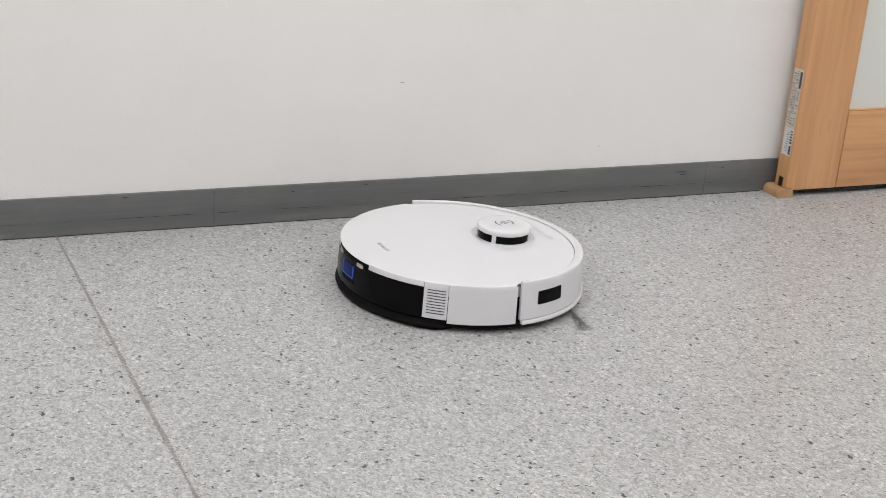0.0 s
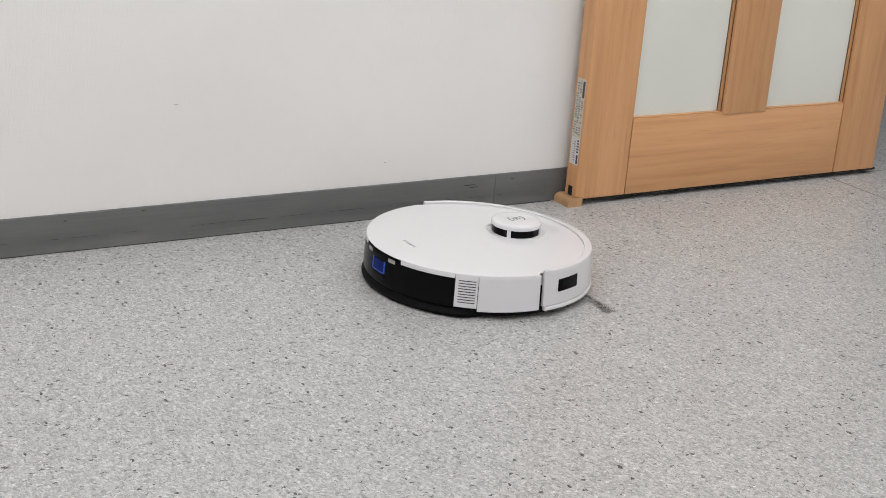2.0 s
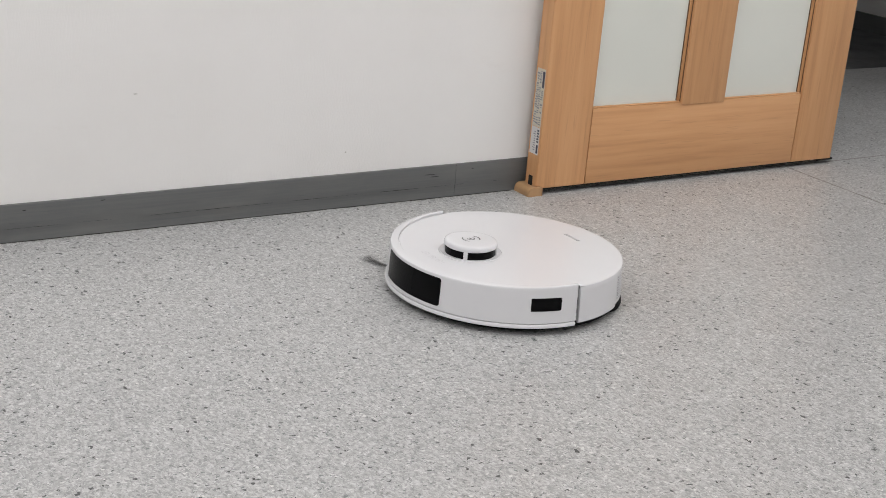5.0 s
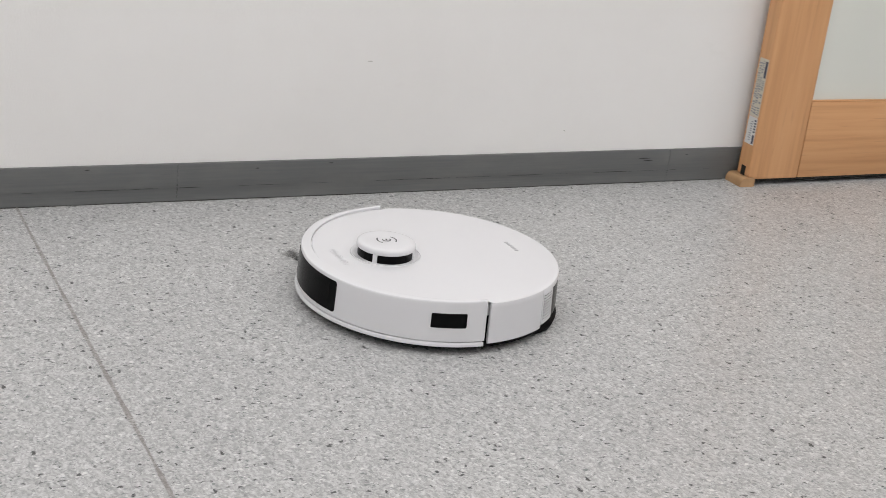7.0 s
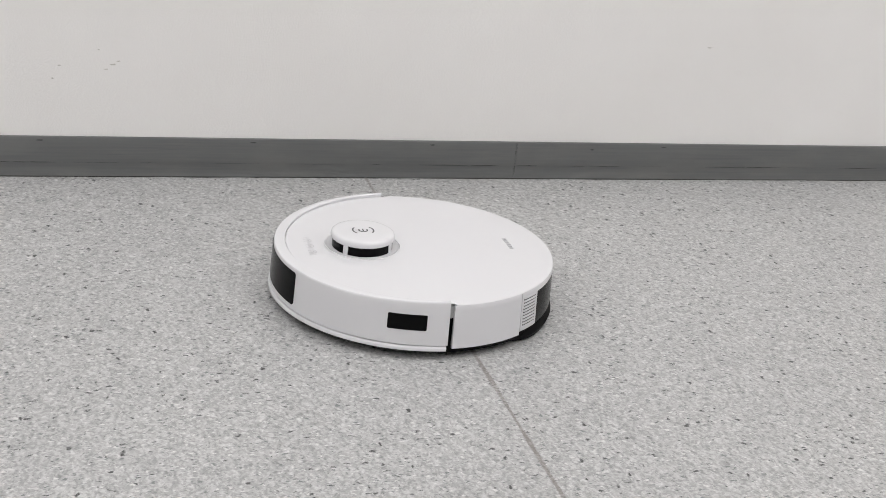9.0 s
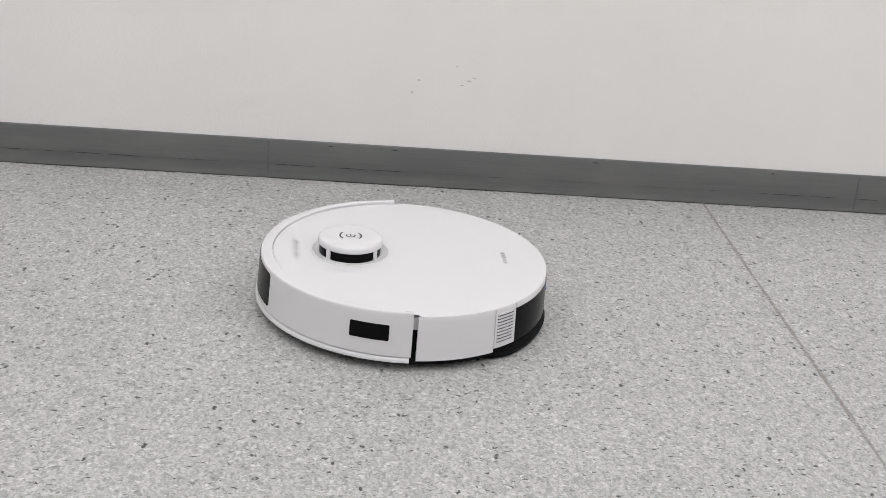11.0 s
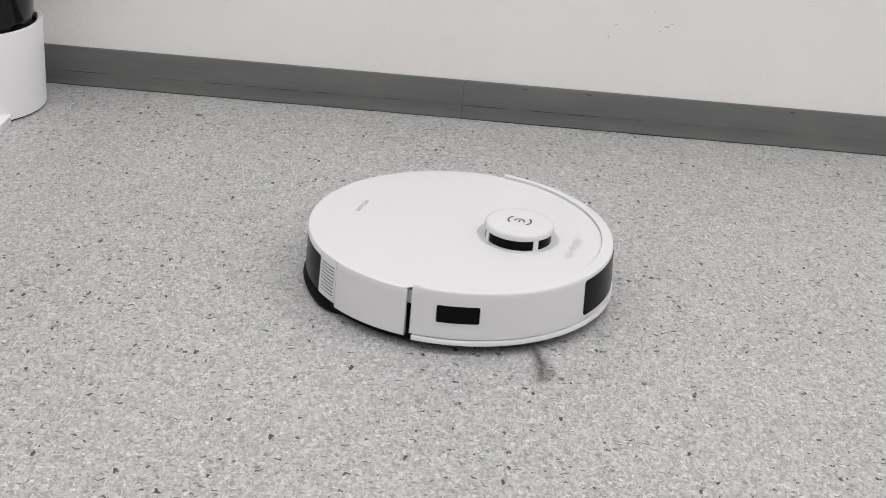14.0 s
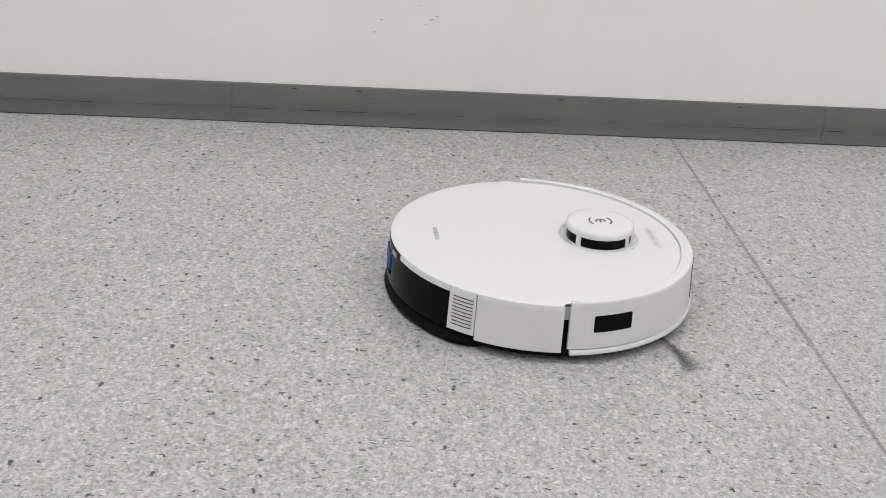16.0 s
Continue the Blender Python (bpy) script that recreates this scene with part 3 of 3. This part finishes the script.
def lid_mesh():
    bm = bmesh.new()
    steps = 360

    def rear(a):
        d = (a + 180) % 360 - 180
        s = min(1.0, max(0.0, (abs(d) - 90.9) / 1.7))
        return s * s * (3 - 2 * s)

    def rim(a):
        d = (a + 180) % 360 - 180
        return front_rim(d) + (0.1725 - front_rim(d)) * rear(a)
    rows = []
    for f in (0.0, 0.3, 0.62, 0.86):
        ring = []
        for i in range(steps):
            c, d = math.cos(radians(360 * i / steps)), math.sin(radians(360 * i / steps))
            far = rim(360 * i / steps) - 0.006
            x, y = (TURRET[0] + 0.0463 * c) * (1 - f) + far * c * f, (TURRET[1] + 0.0463 * d) * (1 - f) + far * d * f
            ring.append(bm.verts.new((x, y, lid_z(x, y))))
        rows.append(ring)
    for inset, drop in ((0.005, None), (0.0018, -0.0001), (0.0009, -0.0003), (0.0003, -0.0007), (0.0, -0.0011), (0.0, -0.0016)):
        ring = []
        for i in range(steps):
            a = 360 * i / steps
            soft = 0.4 + 0.6 * rear(a)
            r = rim(a) - inset * (soft if drop is not None else 1.0)
            z = lid_z(r if drop is None else rim(a), 0) + (drop * soft if drop is not None else 0.0)
            ring.append(bm.verts.new((r * math.cos(radians(a)), r * math.sin(radians(a)), z)))
        rows.append(ring)
    rows.append([bm.verts.new((v.co.x, v.co.y, 0.0650)) for v in rows[0]])
    rows.append(rows[0])
    for p, q in zip(rows, rows[1:]):
        for i in range(steps):
            bm.faces.new((p[i], p[(i + 1) % steps], q[(i + 1) % steps], q[i]))
    return bm


def ring_line(cx, cy, rx, ry, a0, a1, z, thick, steps=18, bm=None):
    """A flat printed stroke along part of an oval."""
    bm = bm or bmesh.new()
    lo, hi = [], []
    for i in range(steps + 1):
        a = radians(a0 + (a1 - a0) * i / steps)
        for ring, k in ((lo, -thick / 2), (hi, thick / 2)):
            ring.append(bm.verts.new((cx + (rx + k) * math.cos(a), cy + (ry + k) * math.sin(a), z)))
    for i in range(steps):
        bm.faces.new((lo[i], lo[i + 1], hi[i + 1], hi[i]))
    return bm


def robot():
    e = empty("robot_vacuum", pose(0, 0, 0), "white round robot vacuum cleaner with laser turret driving over floor", "robot vacuum")
    part("chassis", disc([(0.150, 0.0048), (0.1665, 0.0050), (0.1700, 0.0068), (0.1712, 0.0140), (0.1665, 0.0180), (0.166, 0.048), (0.164, 0.0483)], 128), MATT, e, "black underside")
    part("inner_shell", sweep([(0.150, 0.0484), (0.1668, 0.0484), (0.1668, 0.0630), (0.150, 0.0630)], 0, 360, 128), GREYISH, e)
    # bumper
    prof = [(0.1700, 0.0176), (0.1738, 0.0172), (0.1752, 0.0180), (shell_r(0.040), 0.040), (shell_r(0.060), 0.060), (0.1730, 0.0645), (0.1728, 0.0678), (0.1724, 0.0691), (0.1716, 0.0699), (0.1665, 0.0702), (0.1625, 0.0698), (0.1613, 0.0691), (0.1611, 0.0669), (0.1611, 0.0625), (0.1680, 0.0595)]
    shell = sweep(prof, -89.5, 89.2, 130)
    inner = {(round(r, 5), round(z, 5)) for r, z in prof[9:14]}
    for v in shell.verts:
        r = math.hypot(v.co.x, v.co.y)
        if (round(r, 5), round(v.co.z, 5)) in inner:
            k = (front_rim(math.degrees(math.atan2(v.co.y, v.co.x))) + 0.0008 + (r - 0.1611) * 0.6) / r
            v.co.x, v.co.y = v.co.x * k, v.co.y * k
        # the rim climbs a little towards its two ends
        if v.co.z > 0.0668:
            v.co.z += 0.0018 * (abs(math.atan2(v.co.y, v.co.x)) / 1.557) ** 2.5
        # and slopes outwards at the nose
        if v.co.z > 0.0640:
            out = min(1.0, max(0.0, (r - 0.1640) / 0.008))
            v.co.z -= 0.0018 * out * max(0.0, math.cos(math.atan2(v.co.y, v.co.x))) ** 1.5
    bump_ = part("bumper", shell, WHITE, e)
    groove = sweep([(0.1585, 0.0632), (0.1645, 0.0632), (0.1645, 0.0664), (0.1585, 0.0664)], -88.6, 88.6, 130)
    for v in groove.verts:
        r = math.hypot(v.co.x, v.co.y)
        k = (front_rim(math.degrees(math.atan2(v.co.y, v.co.x))) + r - 0.1611) / r
        v.co.x, v.co.y = v.co.x * k, v.co.y * k
    part("rim_groove", groove, SATIN, bump_, "narrow groove between bumper and lid")
    lip = [(0.1700, 0.0112), (0.1766, 0.0112), (0.1774, 0.0118), (0.1775, 0.0152), (0.1766, 0.0166), (0.1700, 0.0168)]
    low = sweep(lip, -88.6, 88.6, 130)
    part("bumper_lip", low, WHITE, bump_)
    part("front_window", curved_plate(-22.6, 22.6, 0.0232, 0.0640, proud(0.0004), 0.0042, 0.003, 40), BLACK, bump_, "black infrared window")
    for s in (-1, 1):
        a, b = sorted((s * 65.8, s * 80.7))
        part("side_window", curved_plate(a, b, 0.0360, 0.0550, proud(0.0004), 0.0018, 0.003, 16), BLACK, bump_, "black sensor window")
    # flanks
    side = [(0.1690, 0.0132), (0.1735, 0.0126), (0.1748, 0.0138), (shell_r(0.042) - 0.0004, 0.042), (0.1730, 0.060), (0.1728, 0.0647), (0.1723, 0.0656), (0.1690, 0.0656)]
    vent_side = [(0.1690, 0.0176), (0.1740, 0.0172), (0.1750, 0.0182), (shell_r(0.042) - 0.0002, 0.042), (0.1731, 0.060), (0.1729, 0.0647), (0.1724, 0.0656), (0.1690, 0.0656)]
    for s in (-1, 1):
        a, b = sorted((s * (91.6 if s < 0 else 91.1), s * 122.4))
        part("side_panel", sweep(side, a, b, 40), WHITE, e)
        a, b = sorted((s * 122.7, s * 133.5))
        v = part("vent_panel", sweep(vent_side, a, b, 16), WHITE, e, "white slotted air outlet")
        a, b = sorted((s * 123.7, s * 132.0))
        for k in range(9):
            z = 0.0245 + k * 0.0040
            part("vent_slot", curved_plate(a, b, z, z + 0.0016, proud(0.0000), 0.0007, 0.002, 8), PRINT, v, "dark slot")
            part("vent_slat", curved_plate(a, b, z + 0.0017, z + 0.0036, proud(0.0007), 0.0008, 0.002, 8), WHITE, v)
    # tail: water tank with its latch and contacts, mop plate below
    tank = [(0.1680, 0.0146), (0.1720, 0.0140), (0.1736, 0.0156), (0.1744, 0.020), (shell_r(0.042) - 0.0004, 0.042), (0.1729, 0.0588), (0.1680, 0.0595)]
    t = part("water_tank", sweep(tank, 133.8, 226.2, 90), BLACK, e, "glossy black water tank")
    crest = [(0.1680, 0.0597), (0.1730, 0.0597), (0.1728, 0.0647), (0.1723, 0.0656), (0.1680, 0.0656)]
    part("tail_strip", sweep(crest, 133.8, 163.4, 40), WHITE, e)
    part("tail_strip", sweep(crest, 196.6, 226.2, 40), WHITE, e)
    part("tail_cap", sweep(crest, 163.8, 196.2, 40), BLACK, e, "black cap between the tail strips")
    for c in (169.6, 190.4):
        part("charging_contact", curved_plate(c - 2.4, c + 2.4, 0.0562, 0.0614, proud(0.0006), 0.0008, 0.002, 8), STEEL, t, "metal charging contact")
    latch = part("release_latch", curved_plate(174.6, 185.4, 0.0350, 0.0515, proud(0.0004), 0.0016, 0.002, 12), NAVY, t, "blue release latch")
    for a0, a1, z0, z1 in ((174.2, 175.0, 0.0355, 0.0522), (185.0, 185.8, 0.0355, 0.0522), (174.6, 185.4, 0.0340, 0.0357)):
        part("latch_frame", curved_plate(a0, a1, z0, z1, proud(0.0009), 0.0003, 0.002, 6), BLUE, latch)
    part("latch_recess", curved_plate(173.8, 186.2, 0.0270, 0.0322, proud(0.0003), 0.0012, 0.002, 12), MATT, t)
    mop = [(0.02, 0.0015), (0.168, 0.0006), (0.1752, 0.0024), (0.1768, 0.0070), (0.1715, 0.0136), (0.02, 0.0136)]
    plate = sweep(mop, 118, 242, 110)
    for v in plate.verts:
        # the plate's two ends are rounded off inwards
        away = abs(math.degrees(math.atan2(v.co.y, -v.co.x)))
        k = 1 - 0.10 * max(0.0, (away - 46) / 16) ** 2.2
        v.co.x, v.co.y = v.co.x * k, v.co.y * k
    part("mop_plate", plate, MATT, e, "black mop plate under the tail")
    # lid
    lid = part("lid", lid_mesh(), WHITE, e, "plain glossy white lid", 25)
    for k in range(6):
        y0 = 0.0190 - k * 0.0058
        part("name_print", box(-0.1236, -0.1186, y0 - 0.0033, y0, lid_z(0.121, 0) - 0.0002, lid_z(0.121, 0) + 0.0004), FAINT, lid, "small grey bar of a printed name")
    for y in (-0.0185, -0.0012, 0.016):
        z = lid_z(0.131, y) + 0.0005
        part("button_print", ring_line(0.1312, y, 0.0050, 0.0050, 25, 335, z, 0.0007, 28), FAINT, lid, "faint round touch button")
        part("button_print", ring_line(0.1312, y, 0.0018, 0.0018, 40, 320, z, 0.0008, 18), FAINT, lid)
    for y, a0, a1 in ((0.0170, 60, 120), (-0.0195, -120, -60)):
        part("button_outline", ring_line(0.1312, y, 0.0078, 0.0078, a0, a1, lid_z(0.131, y) + 0.0003, 0.0006), FAINT, lid)
    # turret
    cx, cy = TURRET
    z0 = lid_z(cx, 0)
    dish = [(0.0350, z0 - 0.0050), (0.0462, z0 - 0.0050), (0.0462, z0 - 0.0001), (0.0456, z0 + 0.0005), (0.0448, z0 + 0.0004), (0.0434, z0 - 0.0006), (0.0415, z0 - 0.0010), (0.0350, z0 - 0.0010)]
    part("turret_collar", sweep(dish, 0, 360, 96, None, TURRET), WHITE, e, "white recessed dish round the turret")
    tur = part("laser_turret", disc([(0.0370, z0 - 0.0010), (0.0370, 0.0818)], 80, TURRET), BLACK, e, "black ring window of the laser turret")
    cap = [(0.0362, 0.0806), (0.0381, 0.0806), (0.0388, 0.0812), (0.0391, 0.0828), (0.0389, 0.0850), (0.0383, 0.0868), (0.0370, 0.0880), (0.0345, 0.0887), (0.0300, 0.0890), (0.0200, 0.0891)]
    part("turret_cap", disc(cap, 96, TURRET), WHITE, tur, "white cap")
    for a in (-45, 45, 140, -140):
        post = sweep([(0.0350, z0 - 0.0010), (0.0386, z0 - 0.0010), (0.0383, 0.0808), (0.0350, 0.0812)], a - 4.6, a + 4.6, 4, None, TURRET)
        part("turret_post", post, WHITE, tur)
    mark = 0.0894
    part("cap_mark", ring_line(cx, cy, 0.0128, 0.0128, -44, 44, mark, 0.0021), PRINT, tur, "grey printed arc")
    part("cap_mark", ring_line(cx, cy, 0.0128, 0.0128, 136, 224, mark, 0.0021), PRINT, tur, "grey printed arc")
    part("cap_mark", ring_line(cx, cy - 0.0005, 0.0052, 0.0052, -25, 205, mark, 0.0019), PRINT, tur, "grey printed mark")
    part("cap_mark", box(cx - 0.0008, cx + 0.0008, cy - 0.0042, cy + 0.0016, mark - 0.0006, mark), PRINT, tur)
    # wheels and castor under the body
    for s in (-1, 1):
        wheel = bmesh.new()
        bmesh.ops.create_cone(wheel, cap_ends=True, segments=40, radius1=0.030, radius2=0.030, depth=0.022, matrix=pose(0, s * 0.112, 0.030, 90, 0, 0))
        bmesh.ops.bevel(wheel, geom=[g for g in wheel.edges if len(g.link_faces) == 2 and max(len(f.verts) for f in g.link_faces) > 4], offset=0.003, segments=2, affect="EDGES")
        part("wheel", wheel, RUBBER_AND_GAP, e, "ribbed dark rubber drive wheel")
    return e


def side_brush(parent):
    """Two curved tufts of bristles on a small hub; its own origin is the hub's axis."""
    bm = disc([(0.009, 0.004), (0.012, 0.006), (0.012, 0.011), (0.009, 0.013)], 24)
    rng = random.Random(11)
    for tuft in range(2):
        a = radians(180 * tuft)
        for k in range(20):
            spread = rng.uniform(-0.12, 0.12)
            length = rng.uniform(0.080, 0.094)
            lift = rng.uniform(0.0, 0.002)
            pts = []
            for i in range(6):
                f = i / 5
                r = 0.008 + length * f
                turn = a + spread * (0.2 + 0.8 * f * f) - 0.20 * f * f
                pts.append((r * math.cos(turn), r * math.sin(turn), 0.0075 - 0.0065 * min(1.0, f * 1.3) + lift))
            tube(pts, 0.00034, bm, 4)
    b = part("side_brush", bm, BRISTLE, parent, "spinning dark side brush with two tufts")
    return b


ROBOT = robot()
BRUSH = side_brush(ROBOT)


# ---- what moves ----
def motions():
    drive = [
        (0, 0.2775, -0.3152, 3.1),
        (0.5, 0.4007, -0.3135, 3.0),
        (1, 0.5029, -0.3128, 1.7),
        (1.5, 0.5883, -0.3131, 1.1),
        (2, 0.6736, -0.3124, 1.2),
        (2.5, 0.7250, -0.3253, -24.7),
        (3, 0.7635, -0.3633, -60.5),
        (3.5, 0.7687, -0.4213, -96.8),
        (4, 0.7579, -0.4394, -131.8),
        (4.2, 0.7530, -0.4331, -144.0),
        (4.7, 0.7553, -0.4302, -171.2),
        (4.95, 0.7302, -0.4337, -177.5),
        (5.4, 0.6229, -0.4336, -178.3),
        (5.9, 0.5018, -0.4298, -178.5),
        (6.3, 0.4063, -0.4225, -178.6),
        (6.5, 0.3573, -0.4242, -178.9),
        (7, 0.2327, -0.4245, -179.1),
        (7.5, 0.1090, -0.4248, -179.6),
        (8, -0.0167, -0.4251, -179.2),
        (8.5, -0.1396, -0.4271, -178.0),
        (9, -0.2646, -0.4301, -178.2),
        (9.2, -0.3129, -0.4281, -178.2),
        (10, -0.4971, -0.4287, -178.0),
        (10.7, -0.6580, -0.4296, -177.5),
        (11.3, -0.7691, -0.4329, -177.7),
        (11.5, -0.8034, -0.4350, -177.9),
        (12, -0.8503, -0.4517, -153.0),
        (12.5, -0.8870, -0.4947, -118.0),
        (13, -0.8911, -0.5525, -82.5),
        (13.5, -0.8841, -0.5677, -50.2),
        (14, -0.8808, -0.5648, -14.5),
        (14.5, -0.8708, -0.5611, 2.8),
        (15, -0.7645, -0.5590, 3.1),
        (15.5, -0.6392, -0.5528, 3.0),
        (16, -0.5154, -0.5488, 2.4),
    ]
    walk(ROBOT, [(t, pose(x, y, 0, 0, 0, turn)) for t, x, y, turn in drive])
    lag = ((0, 2.5, 4, 7, 12.5, 13, 14.5, 16), (-84, -71, -67, -63, -52, -48, -47, -57))
    walk(BRUSH, [(k / 10, pose(0.100, -0.100, 0, 0, 0, float(np.interp(k / 10, *lag)) + 72 * k)) for k in range(161)])


motions()
